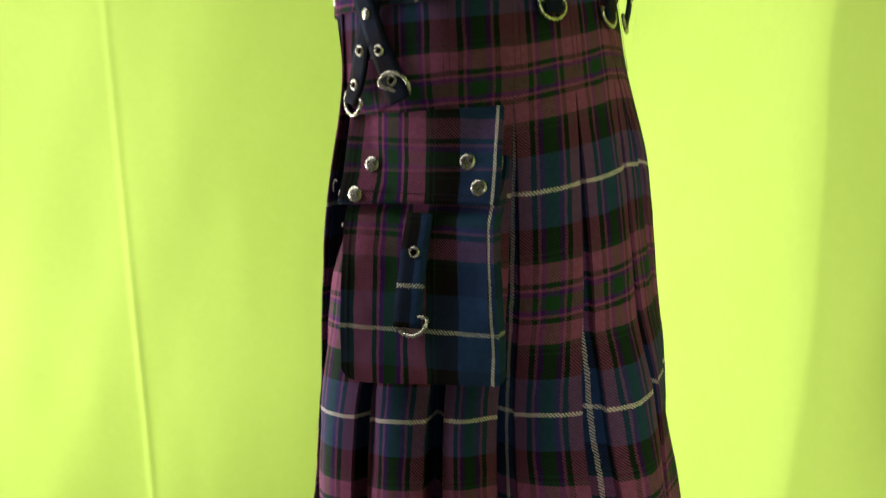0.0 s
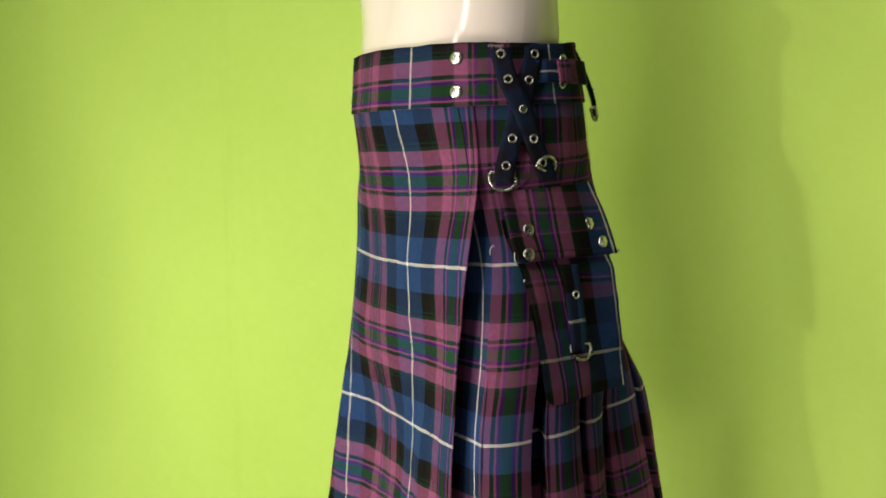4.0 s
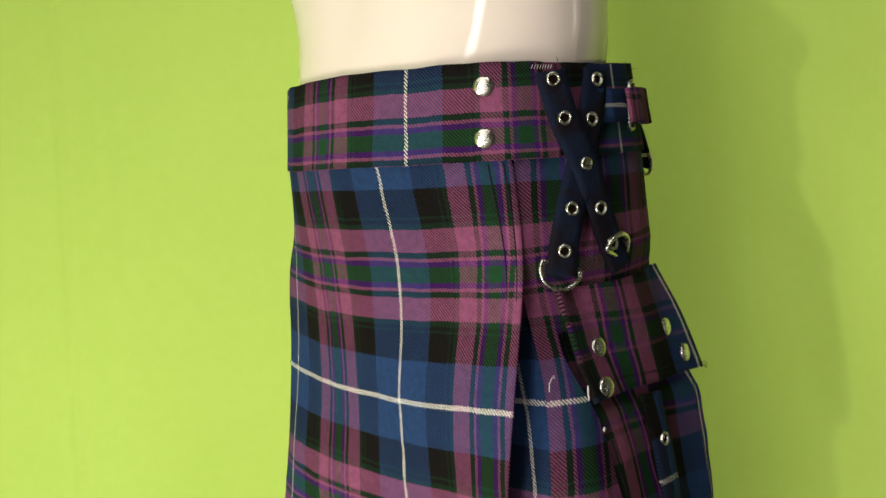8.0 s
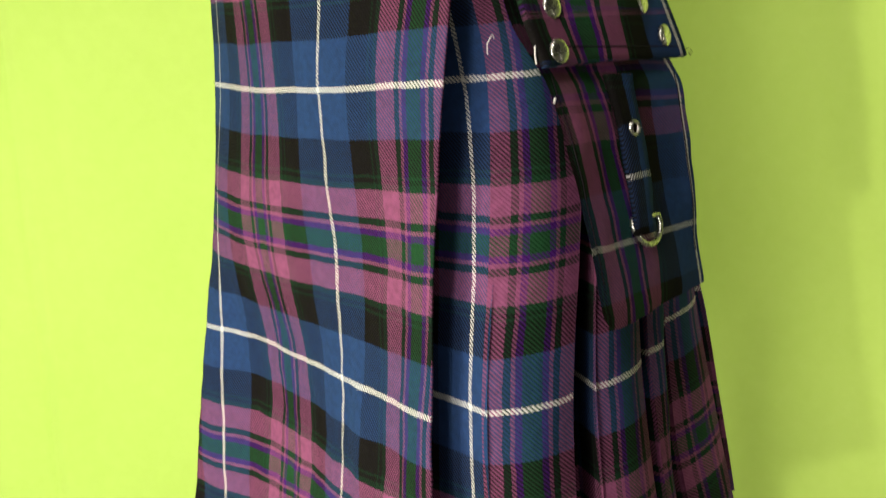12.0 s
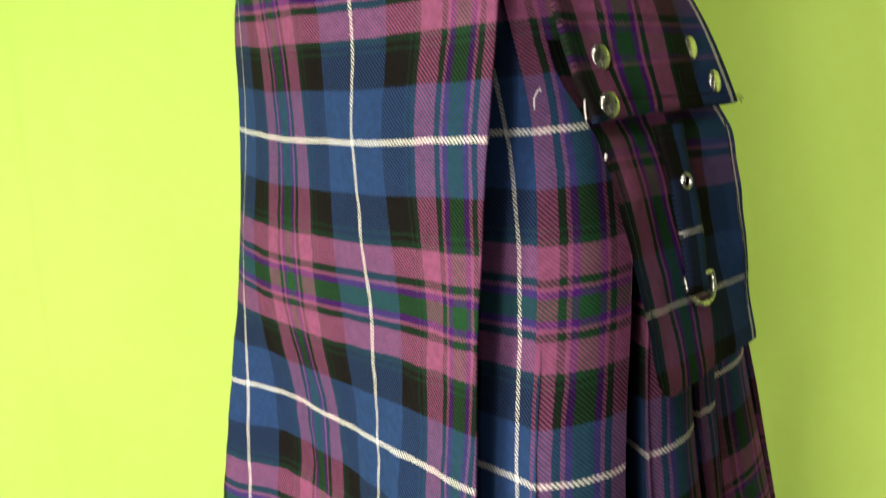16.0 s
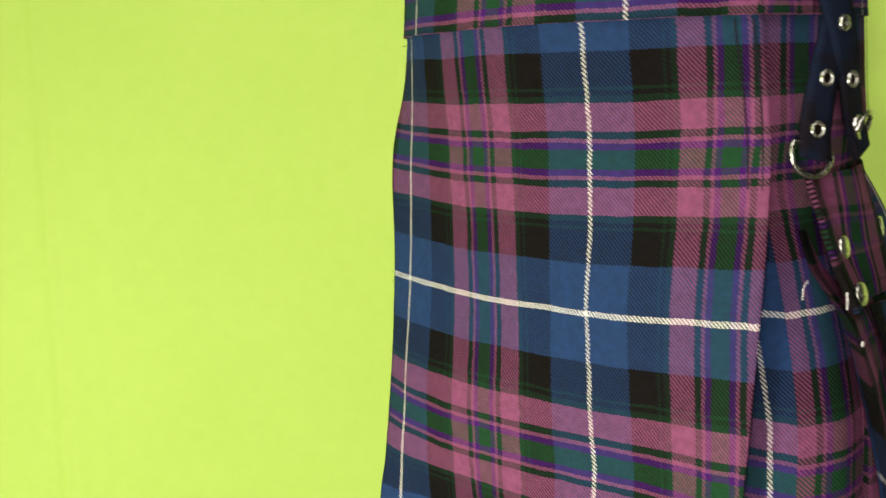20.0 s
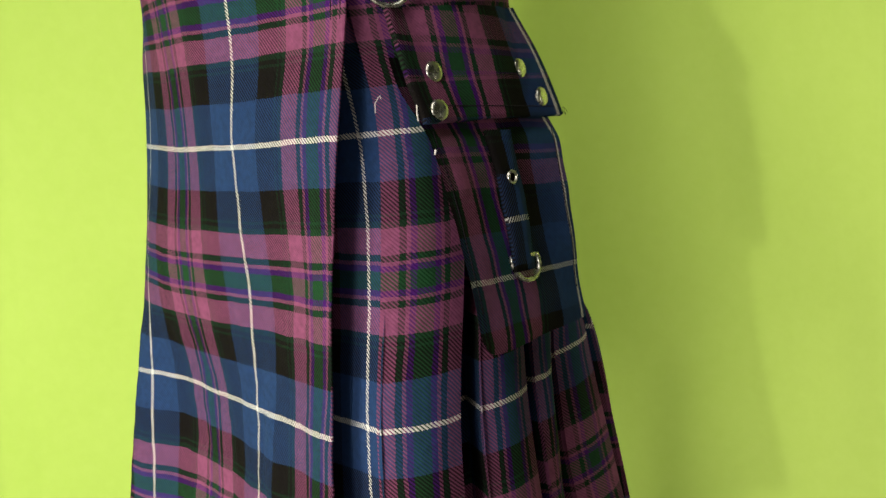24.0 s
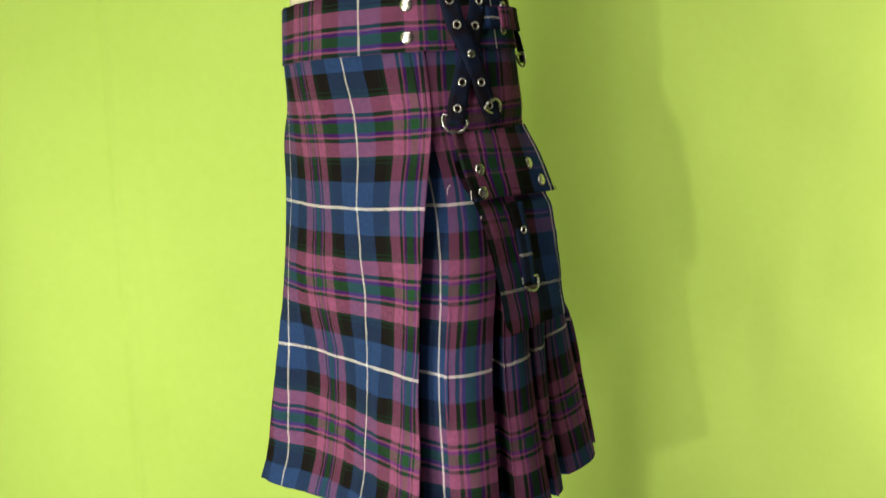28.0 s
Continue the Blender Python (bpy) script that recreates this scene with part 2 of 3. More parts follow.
def table(x, xs, ys):
    """Smooth steps between the rows of a table."""
    k = int(np.clip(np.searchsorted(xs, x) - 1, 0, len(xs) - 2))
    t = min(max((x - xs[k]) / (xs[k + 1] - xs[k]), 0.0), 1.0)
    m0 = (ys[min(k + 1, len(ys) - 1)] - ys[max(k - 1, 0)]) / (xs[min(k + 1, len(xs) - 1)] - xs[max(k - 1, 0)])
    m1 = (ys[min(k + 2, len(ys) - 1)] - ys[k]) / (xs[min(k + 2, len(xs) - 1)] - xs[k])
    h = xs[k + 1] - xs[k]
    return (2 * t**3 - 3 * t**2 + 1) * ys[k] + (t**3 - 2 * t**2 + t) * h * m0 + (3 * t**2 - 2 * t**3) * ys[k + 1] + (t**3 - t**2) * h * m1


# ---- the room and the backdrop ----
def slab(name, x0, y0, z0, x1, y1, z1, mat, category):
    v = [(x, y, z) for z in (z0, z1) for y in (y0, y1) for x in (x0, x1)]
    f = [(0, 2, 3, 1), (4, 5, 7, 6), (0, 1, 5, 4), (2, 6, 7, 3), (0, 4, 6, 2), (1, 3, 7, 5)]
    return tagged(part(name, v, f, mat, smooth=False), "", category, "", "structure")


slab("floor", -2.5, -3.4, -0.1, 3.4, 2.6, 0.0, FLOOR_PAINT, "floor")
slab("ceiling", -2.5, -3.4, 2.7, 3.4, 2.6, 2.8, WALL_PAINT, "ceiling")
slab("wall_north", -2.5, 2.6, 0, 3.4, 2.7, 2.7, WALL_PAINT, "wall")
slab("wall_south", -2.5, -3.5, 0, 3.4, -3.4, 2.7, WALL_PAINT, "wall")
slab("wall_west", -2.6, -3.4, 0, -2.5, 2.6, 2.7, WALL_PAINT, "wall")
slab("wall_east", 3.4, -3.4, 0, 3.5, 2.6, 2.7, WALL_PAINT, "wall")

CORNER = Vector((-0.895, -0.256))
ALONG_A, ALONG_B = Vector((0.51, -0.86)), Vector((0.719, 0.697))
BEND = 0.30


def backdrop_plan(s):
    """A place on the cloth's plan: s below 0 on one wall, above 0 on the other."""
    if s < -BEND:
        return CORNER - ALONG_A * s
    if s > BEND:
        return CORNER + ALONG_B * s
    t = (s + BEND) / (2 * BEND)
    return (1 - t) ** 2 * (CORNER + ALONG_A * BEND) + 2 * t * (1 - t) * CORNER + t * t * (CORNER + ALONG_B * BEND)


CREASES = [(0.27, 0.035, 0.0034), (0.325, 0.050, 0.0010), (-0.865, 0.045, 0.0022), (1.72, -0.02, 0.002), (-0.3, 0.01, 0.0006)]


def backdrop_point(p, q):
    s, z = -2.3 + 4.7 * p, 2.45 * q
    c = backdrop_plan(s)
    d = (backdrop_plan(s + 0.01) - backdrop_plan(s - 0.01)).normalized()
    n = Vector((d.y, -d.x))
    push = 0.010 * noise.noise((s * 1.3, z * 0.8, 3.1)) + 0.004 * noise.noise((s * 4, z * 2.2, 8.3))
    push += 0.0085 * noise.noise(((s + z * 0.8) * 5, (z - s) * 0.9, 1.7)) * max(0.0, min(1.0, (s - 0.95) * 2))
    push += 0.0045 * noise.noise(((s - z * 0.35) * 7, (z + s) * 0.6, 5.2)) * max(0.0, min(1.0, (-0.35 - s) * 2))
    push += 0.0012 * noise.noise((s * 16, z * 5, 6.6))
    for at, lean, deep in CREASES:
        push += deep * math.exp(-(((s - at + lean * (z - 0.8)) / 0.0055) ** 2))
    return c.x + n.x * push, c.y + n.y * push, z, s, z


tagged(Sheets().grid(backdrop_point, 1100, 50).make("backdrop", BACKDROP, smooth=True), "bright yellow-green cloth backdrop hung with faint creases", "backdrop", "", "structure")


# ---- the mannequin ----
def mannequin():
    sh = Sheets()
    levels = [0.80, 0.90, 1.0, 1.09, 1.15, 1.22, 1.30, 1.38, 1.45]
    wide = [0.110, 0.120, 0.134, 0.146, 0.153, 0.166, 0.175, 0.180, 0.170]
    deep = [0.080, 0.088, 0.100, 0.102, 0.098, 0.100, 0.110, 0.115, 0.100]

    def body(p, q):
        c, z = 2 * math.pi * p, 0.80 + 0.65 * q
        a, b = table(z, levels, wide), table(z, levels, deep)
        front = max(0.0, -math.sin(c))
        groove = 0.006 * math.exp(-((math.cos(c) * a / 0.018) ** 2)) * front * min(1.0, max(0.0, (z - 1.08) * 12))
        belly = (0.004 + 0.0025 * math.cos(c * 5)) * math.cos(z * 46) * front * min(1.0, max(0.0, (z - 1.08) * 12))
        e = 1.0 - 0.08 * min(1.0, max(0.0, (z - 1.09) * 12))
        x = a * math.copysign(abs(math.cos(c)) ** e, math.cos(c))
        b += table(z, [0.80, 1.0, 1.09, 1.11, 1.17, 1.26, 1.45], [0.0, 0.010, 0.018, 0.020, 0.010, 0.004, 0.0]) * max(0.0, math.sin(c))
        y = (b - groove + belly) * math.copysign(abs(math.sin(c)) ** e, math.sin(c))
        x += table(z, [0.80, 1.0, 1.095, 1.125, 1.17, 1.26, 1.45], [0.0, 0.0, 0.0, 0.004, -0.001, -0.010, -0.014])
        return x, y + table(z, [0.80, 1.0, 1.09, 1.45], [0.010, -0.005, -0.022, -0.024]), z, 0, 0

    sh.grid(body, 72, 40)
    for side in (-1, 1):
        lv = [0.0, 0.08, 0.25, 0.40, 0.48, 0.58, 0.82]
        rad = [0.045, 0.042, 0.058, 0.055, 0.061, 0.058, 0.056]

        def leg(p, q):
            c, z = 2 * math.pi * p, 0.02 + 0.80 * q
            r = table(z, lv, rad)
            return 0.024 * table(z, [0.0, 0.5, 0.82], [1.0, 1.0, 0.3]) + side * table(z, [0.0, 0.5, 0.82], [0.068, 0.064, 0.062]) + r * math.cos(c), 0.026 + r * 1.05 * math.sin(c), z, 0, 0

        sh.grid(leg, 32, 30)
    return tagged(sh.make("mannequin", FIBREGLASS), "glossy cream-white fibreglass mannequin wearing a tartan kilt", "mannequin")


mannequin()


# ---- the kilt ----
BAND_LOW, BAND_TOP, HEM = 1.027, 1.097, 0.474
WHITE_LINE = 0.849
ROW_V = [0.470, 0.56, 0.655, 0.75, 0.852, 0.945, 1.027, 1.10]
ROW_A = [0.222, 0.214, 0.206, 0.197, 0.187, 0.172, 0.168, 0.165]
ROW_B = [0.184, 0.182, 0.178, 0.160, 0.145, 0.138, 0.130, 0.119]
ROW_C = [0.030, 0.030, 0.030, 0.027, 0.020, 0.003, -0.003, -0.010]
LEFT_SIDE = [0.70, 0.74, 0.78, 0.86, 0.93, 1.0, 1.0, 1.0]


def ring(v):
    return table(v, ROW_V, ROW_A), table(v, ROW_V, ROW_B), table(v, ROW_V, ROW_C)


def lift(x, y, v=0.8):
    """The kilt sits higher towards the back: what is woven level rises there."""
    az = math.degrees(math.atan2(y, abs(x)))
    return float(np.interp(az, [-60, -30, -7, 37, 56, 81], [0.0, 0.004, 0.009, 0.021, 0.030, 0.042])) * float(np.interp(v, [0.94, 1.03, 1.10], [1.0, 0.7, 0.35]))


BULGE_DEG = [-60, -36, -19, -8, 5, 11, 34, 44, 55, 75, 92, 180]
BULGE_OUT = [0.009, 0.017, 0.001, -0.006, -0.018, -0.021, -0.021, -0.010, 0.0, 0.0, -0.014, -0.014]


def on_ring(theta, v, out=0.0, shaped=1.0):
    a, b, c = ring(v)
    x, y = a * math.cos(theta), b * math.sin(theta)
    n = Vector((x / a**2, y / b**2)).normalized()
    deg = math.degrees(theta)
    if v < 0.72 and shaped:
        out += float(np.interp(v, [0.47, 0.56, 0.66, 0.72], [1.0, 0.70, 0.36, 0.0])) * (0.050 * math.exp(-(((deg - 62) / 15) ** 2)) - 0.018 * math.exp(-(((deg - 28) / 12) ** 2)))
        out += 0.030 * float(np.interp(v, [0.47, 0.56, 0.62], [1.0, 0.5, 0.0])) * math.exp(-(((deg - 98) / 16) ** 2))
    if v < 0.94 and (shaped or deg > 40):
        push = float(np.interp(deg, BULGE_DEG, BULGE_OUT)) if shaped else -0.015 * min(1.0, (deg - 40) / 20)
        if deg > 60 or not shaped:
            push *= float(np.interp(v, [0.47, 0.70, 0.87], [1.0, 1.0, 0.0]))
        else:
            push *= float(np.interp(v, [0.47, 0.56, 0.655, 0.80, 0.94], [0.15, 0.7, 1.0, 0.95, 0.0]))
        out += push
    if x > 0:
        high = min(1.0, max(0.0, (v - 0.93) / 0.03))
        out += float(np.interp(deg, [-50 + 14 * high, -30 + 8 * high, 12 - 12 * high, 40 - 18 * high, 55 - 15 * high], [0.0, -0.011, -0.011, -0.004, 0.0])) * float(np.interp(v, [0.78, 0.86, 0.92, 0.96, 1.03, 1.10], [0.0, 1.5, 1.4, 0.75, 0.85, 1.0]))
    x, y = x + n.x * out, y + c + n.y * out
    return Vector((x, y, v + lift(x, y, v)))


def ring_normal(theta, v):
    a, b, _ = ring(v)
    return Vector((math.cos(theta) / a, math.sin(theta) / b, 0)).normalized()


kilt = tagged(new("kilt"), "purple, pink, blue and green tartan utility kilt with nickel hardware", "kilt")
kilt.location = (0, 0, HEM)
KILT_INV = Matrix.Translation((0, 0, -HEM))


def sewn(ob, parent=None):
    """Puts a part that was built in the world's metres under the kilt."""
    ob.parent = parent or kilt
    if parent is None:
        ob.matrix_parent_inverse = KILT_INV
    return ob


def apron_y(x, v):
    """How far forward the flat front apron hangs."""
    a, b, c = ring(1.027)
    top = c - b * math.sqrt(max(0.0, 1 - min(1.0, (x / a) ** 2)))
    hip = -0.1115 + (0.25 * x if x > 0 else 1.6 * x * x)
    mid = -0.105 + 0.93 * (x - 0.02) ** 2
    knee = table(x, [-0.17, -0.14, -0.10, -0.03, 0.05, 0.14], [-0.080, -0.092, -0.102, -0.107, -0.101, -0.098])
    low = table(x, [-0.17, -0.14, -0.10, -0.02, 0.05, 0.14], [-0.097, -0.101, -0.088, -0.091, -0.096, -0.104])
    hem = table(x, [-0.18, -0.14, -0.10, -0.05, 0.04, 0.15], [-0.120, -0.111, -0.102, -0.099, -0.106, -0.118])
    return table(v, [0.468, 0.655, 0.745, 0.852, 0.940, 1.027, 1.05], [hem, low, knee, mid, hip, top, top])


def apron_edges(v):
    left = table(v, [0.468, 0.60, 0.655, 0.852, 0.945, 1.03], [-0.172, -0.152, -0.146, -0.150, -0.158, -0.160])
    right = table(v, [0.468, 0.655, 0.852, 0.945, 1.03], [0.161, 0.147, 0.149, 0.145, 0.138])
    return left, right


def apron():
    sh = Sheets()
    rows = {}

    def point(p, q):
        v = HEM - 0.004 + (BAND_LOW + 0.006 - HEM + 0.004) * q
        if v not in rows:
            left, right = apron_edges(v)
            xs = np.linspace(left, right, 81)
            ys = np.array([apron_y(x, v) for x in xs])
            s = np.concatenate([[0], np.cumsum(np.hypot(np.diff(xs), np.diff(ys)))])
            rows[v] = xs, ys, s - np.interp(np.interp(v, [0.655, 0.745, 0.852, 0.937, 1.02], [0.043, 0.048, 0.042, 0.040, 0.048]), xs, s)
        xs, ys, s = rows[v]
        x = xs[0] + (xs[-1] - xs[0]) * p
        y = float(np.interp(x, xs, ys))
        free = min(1.0, max(0.0, (0.95 - v) * 3))
        y += free * (0.0048 * noise.noise((x * 14, v * 6, 2.0)) + 0.0022 * noise.noise((x * 26 + v * 9, v * 17, 4.0)) + 0.0020 * noise.noise((x * 45, v * 9, 5.0)) + 0.0010 * noise.noise((x * 70, v * 60, 9.0))) - 0.0015
        u = float(np.interp(x, xs, s))
        y -= (0.009 if x > -0.12 else 0.009 - 0.10 * (-0.12 - x)) * min(1.0, max(0.0, (0.525 - v) / 0.05)) ** 1.5 + (0.0012 if v < HEM + 0.020 else 0.0)
        sag = 0.004 * math.exp(-(((x + 0.11) / 0.04) ** 2)) * min(1.0, max(0.0, (0.60 - v) / 0.12))
        sag += 0.004 * min(1.0, max(0.0, (x - 0.05) / 0.08)) * min(1.0, max(0.0, (0.83 - v) / 0.12))
        sag += 0.005 * min(1.0, max(0.0, (-0.10 - x) / 0.05)) * min(1.0, max(0.0, (0.60 - v) / 0.12))
        return x, y, v + lift(x, y, v) - sag, u * (1.12 if u > 0 else 1.135), max(v - WHITE_LINE, -0.382)

    sh.grid(point, 90, 112)
    return sewn(sh.make("apron", TARTAN, label="flat front apron with white lines in its tartan", thick=0.0018))


apron()

PLEATS = 6


def pleat_rows(v):
    """Arc length along the outer line, from the apron's edge to the middle of the back."""
    a, b, c = ring(v)
    right = table(v, [0.468, 0.655, 0.852, 0.945, 1.03], [0.148, 0.137, 0.140, 0.142, 0.138])
    start = -math.acos(min(0.98, right / a))
    th = np.linspace(start - 0.45, math.pi / 2, 190)
    x, y = a * np.cos(th), b * np.sin(th)
    s = np.concatenate([[0], np.cumsum(np.hypot(np.diff(x), np.diff(y)))])
    return th, s - np.interp(start, th, s)


PLEAT_CACHE = {}


def pleat_frame(v, s):
    if v not in PLEAT_CACHE:
        PLEAT_CACHE[v] = pleat_rows(v)
    th, acc = PLEAT_CACHE[v]
    return float(np.interp(s, acc, th)), acc[-1]


def pleat_span(k, v):
    """Where the fold before pleat k opens, and where its face begins and ends."""
    rows = [0.468, 0.655, 0.852, 0.945, 1.03]
    first = table(v, rows, [0.039, 0.036, 0.020, 0.0, 0.0])
    each = table(v, rows, [0.082, 0.0740, 0.0655, 0.0640, 0.0625])
    face = min(each, table(v, rows, [0.0575, 0.0560, 0.0590, 0.0640, 0.0625]))
    begin = first + k * each
    return begin - (first if k == 0 else each - face), begin, begin + face


def pleat_foot(k):
    """The pleats beside the apron hang a little lower."""
    return HEM - (0.011, 0.007, 0.0, 0.003, 0.0, 0.003)[k]


def pleat(k, side):
    sh = Sheets()
    top, low = BAND_LOW + 0.006, pleat_foot(k)

    def place(s, v, deep):
        th, _ = pleat_frame(v, s)
        q = on_ring(th, v, -deep, 1.0 if side > 0 else 0.0)
        return q

    def open_(v):
        return min(1.0, max(0.0, (0.945 - v) / 0.10))

    def deep(v):
        return 0.0015 + (0.024 + 0.014 * min(1.0, max(0.0, (0.85 - v) / 0.38))) * open_(v)

    half = SETT / 2

    def flank(x, v):
        return x if side > 0 else -x * table(v, ROW_V, LEFT_SIDE)

    def face(p, q):
        v = low + (top - low) * q
        g, a, b = pleat_span(k, v)
        w = b - a
        bow = 0.004 * open_(v) * (4 * p * (1 - p)) + 0.003 * open_(v) * noise.noise((k * 7.3 + p, v * 7, 5.0)) + 0.0012 * open_(v) * noise.noise((k * 3.1 + p * 3, v * 26, 8.0))
        sag = 0.006 * (1 - p) * open_(v)
        c = place(a + w * p, v, -bow + 0.001 + sag * 0.5 - (0.0012 if v < low + 0.020 else 0.0))
        return flank(c.x, v), c.y, c.z, half + (p - 0.5) * 0.0575, max(v - WHITE_LINE, -0.382)

    def first_well(p, q):
        """The inner fold beside the apron: it starts deep behind the apron's edge and rises to the first pleat."""
        v = low + (top - low) * q
        x = apron_edges(v)[1]
        y = apron_y(x, v)
        begin = Vector((x - 0.010 - 0.036 * open_(v), y + 0.006 + 0.016 * open_(v), v + lift(x, y, v)))
        end = place(pleat_span(0, v)[1] + 0.003, v, 0.0030)
        c = begin.lerp(end, p) + Vector((-0.8, 0.6, 0)) * 0.004 * open_(v) * math.sin(math.pi * p)
        line = table(v, [0.47, 0.655, 0.75, 0.852, 0.95], [0.012, 0.0155, 0.017, 0.020, 0.018])
        return flank(c.x, v), c.y, c.z, line - (1 - p) * (end - begin).length, max(v - WHITE_LINE, -0.382)

    def well(p, q):
        v = low + (top - low) * q
        g, a, b = pleat_span(k, v)
        slope = -0.75 * p * (deep(v) - 0.002) if k > 1 else 0.0
        spread = max(a - g + 0.008, 0.01)
        c = place(g - 0.004 + spread * p, v, deep(v) + slope)
        return flank(c.x, v), c.y, c.z, (0.040 + (p - 0.5) * spread if k == 1 else (p - 0.66) * spread), max(v - WHITE_LINE, -0.382)

    def wall_in(p, q):
        v = low + (top - low) * q
        g, a, b = pleat_span(k, v)
        c = place(g - 0.004 * p, v, 0.001 + (deep(v) - 0.001) * p)
        return flank(c.x, v), c.y, c.z, 0.066 - 0.04 * p, max(v - WHITE_LINE, -0.382)

    def wall_out(p, q):
        v = low + (top - low) * q
        g, a, b = pleat_span(k, v)
        c = place(a + 0.004 * (1 - p), v, 0.001 + (deep(v) - 0.001) * (1 - p))
        return flank(c.x, v), c.y, c.z, -0.026 - 0.04 * p, max(v - WHITE_LINE, -0.382)

    sh.grid(first_well if k == 0 and side > 0 else well, 10, 50)
    if k:
        sh.grid(wall_in, 2, 50)
        sh.grid(wall_out, 2, 50)
    sh.grid(face, 8, 50)
    return sewn(sh.make("pleat", TARTAN))


for side in (1, -1):
    for k in range(PLEATS):
        pleat(k, side)


def waistband(name, begin, end, zero_at, out, label):
    """A stretch of the band between two angles; a white line stands at zero_at."""
    sh = Sheets()
    a, b, _ = ring(1.06)
    th = np.linspace(begin, end, 241)
    s = np.concatenate([[0], np.cumsum(np.hypot(np.diff(a * np.cos(th)), np.diff(b * np.sin(th))))])
    zero = float(np.interp(zero_at, th, s))

    def point(p, q):
        t = begin + (end - begin) * p
        v = BAND_LOW + (BAND_TOP - BAND_LOW) * q
        c = on_ring(t, v + 0.010 * q * math.exp(-(((math.degrees(t) - 62) / 30) ** 2)), out + 0.0008 * noise.noise((t * 6, q * 2, 4.0)))
        return c.x, c.y, c.z + 0.0015 * noise.noise((t * 5, 0, 7.0)) * q, 1.11 * (float(np.interp(t, th, s)) - zero), v - 1.0445 + SETT / 2

    sh.grid(point, 120, 10)
    return sewn(sh.make(name, TARTAN, label=label, thick=0.004))


FRONT_END = radians(-19)
waistband("waistband", -math.pi + 0.3, FRONT_END, math.atan2(-0.118 / 0.127, 0.0755 / 0.167), 0.0035, "stiff tartan waistband closed by two snaps")
waistband("back_waistband", FRONT_END - 0.25, math.pi + 0.45, math.atan2(0.018 / 0.125, 0.155 / 0.167), 0.0015, "tartan waistband of the back with frayed upper edge")


# ---- the hardware ----
def snap(p, n, parent=None, radius=0.0075):
    prof = [(0.0, 0.0024), (radius * 0.45, 0.00235), (radius * 0.72, 0.0021), (radius * 0.86, 0.0017), (radius * 0.95, 0.0010), (radius, 0.0), (radius * 0.9, -0.0014)]
    ob = Sheets().lathe(prof, 28).make("snap", NICKEL, label="flat-topped nickel snap")
    sewn(ob, parent)
    ob.matrix_basis = at_surface(p, n)
    return ob


def grommet(p, n, parent=None, radius=0.0054):
    ri = radius * 0.56
    prof = [(ri, -0.001), (ri, 0.0010), (ri * 1.2, 0.0018), ((radius + ri) / 2, 0.0022), (radius * 0.94, 0.0012), (radius, 0.0)]
    ob = Sheets().lathe(prof, 24).make("grommet", NICKEL, label="nickel eyelet")
    sewn(ob, parent)
    ob.matrix_basis = at_surface(p, n)
    disc = Sheets().lathe([(0.0, 0.0004), (ri, 0.0004)], 16).make("eyelet_hole", HOLE)
    sewn(disc, parent)
    disc.matrix_basis = at_surface(p, n)
    return ob


def d_ring(p, n, spin=0.0, parent=None, radius=0.0165, tilt=0.0):
    pts = [(radius * math.cos(c), radius * 0.95 * math.sin(c), 0) for c in np.linspace(math.pi, 2 * math.pi, 19)]
    pts += [(radius * (1 - 2 * t), 0.003, 0) for t in np.linspace(0.02, 0.98, 7)]
    ob = Sheets().tube(pts, 0.0017, 8, True).make("d_ring", NICKEL, label="nickel D-ring")
    sewn(ob, parent)
    ob.matrix_basis = at_surface(p, n, spin=spin) @ pose(0, 0, 0, tilt, 0, 0)
    return ob


def azimuth(x, y, v):
    a, b, c = ring(v)
    return math.atan2((y - c) / b, x / a)


def strap(name, points, width, mat, label, out=0.006, steps=14, uv=(0, 0)):
    """A flat strap laid over the kilt's round side, through points given as x, y, z and a lift off the cloth."""
    pts = [Vector(p[:3]) for p in points]
    dist = np.concatenate([[0], np.cumsum([(b - a).length for a, b in zip(pts, pts[1:])])])
    axis = [list(c) for c in zip(*pts)]
    sh = Sheets()

    def line(t):
        return Vector([table(t, list(dist), axis[i]) for i in range(3)])

    def point(p, q):
        t = dist[-1] * q
        c = line(t)
        d = (line(min(t + 0.002, dist[-1])) - line(max(t - 0.002, 0))).normalized()
        n = ring_normal(azimuth(c.x, c.y, min(c.z, 1.09)), min(c.z, 1.09))
        w = d.cross(n).normalized()
        c = c + w * (p - 0.5) * width + n * (out + 0.0006 * noise.noise((t * 60, p * 2, 1)))
        return c.x, c.y, c.z, uv[0] + (p - 0.5) * width, uv[1] + t

    sh.grid(point, 4, steps * (len(points) - 1))
    return sewn(sh.make(name, mat, label=label, thick=0.003, offset=0.0))


def out_point(x, y, z, out):
    n = ring_normal(azimuth(x, y, min(z, 1.09)), min(z, 1.09))
    return Vector((x, y, z)) + n * out, n


# crossed straps over the hip
CROSS_A = [(0.153, -0.055, 1.092), (0.1535, -0.054, 1.086), (0.1575, -0.047, 1.059), (0.1625, -0.031, 1.027), (0.164, -0.0175, 0.995), (0.164, -0.005, 0.969), (0.167, 0.003, 0.951)]
CROSS_B = [(0.1595, -0.014, 1.095), (0.1605, -0.015, 1.088), (0.1625, -0.023, 1.059), (0.1615, -0.032, 1.027), (0.160, -0.0415, 0.995), (0.159, -0.0485, 0.965), (0.162, -0.0535, 0.948)]
under = strap("crossed_strap", CROSS_B, 0.022, NAVY, "navy cloth strap with nickel eyelets", 0.000)
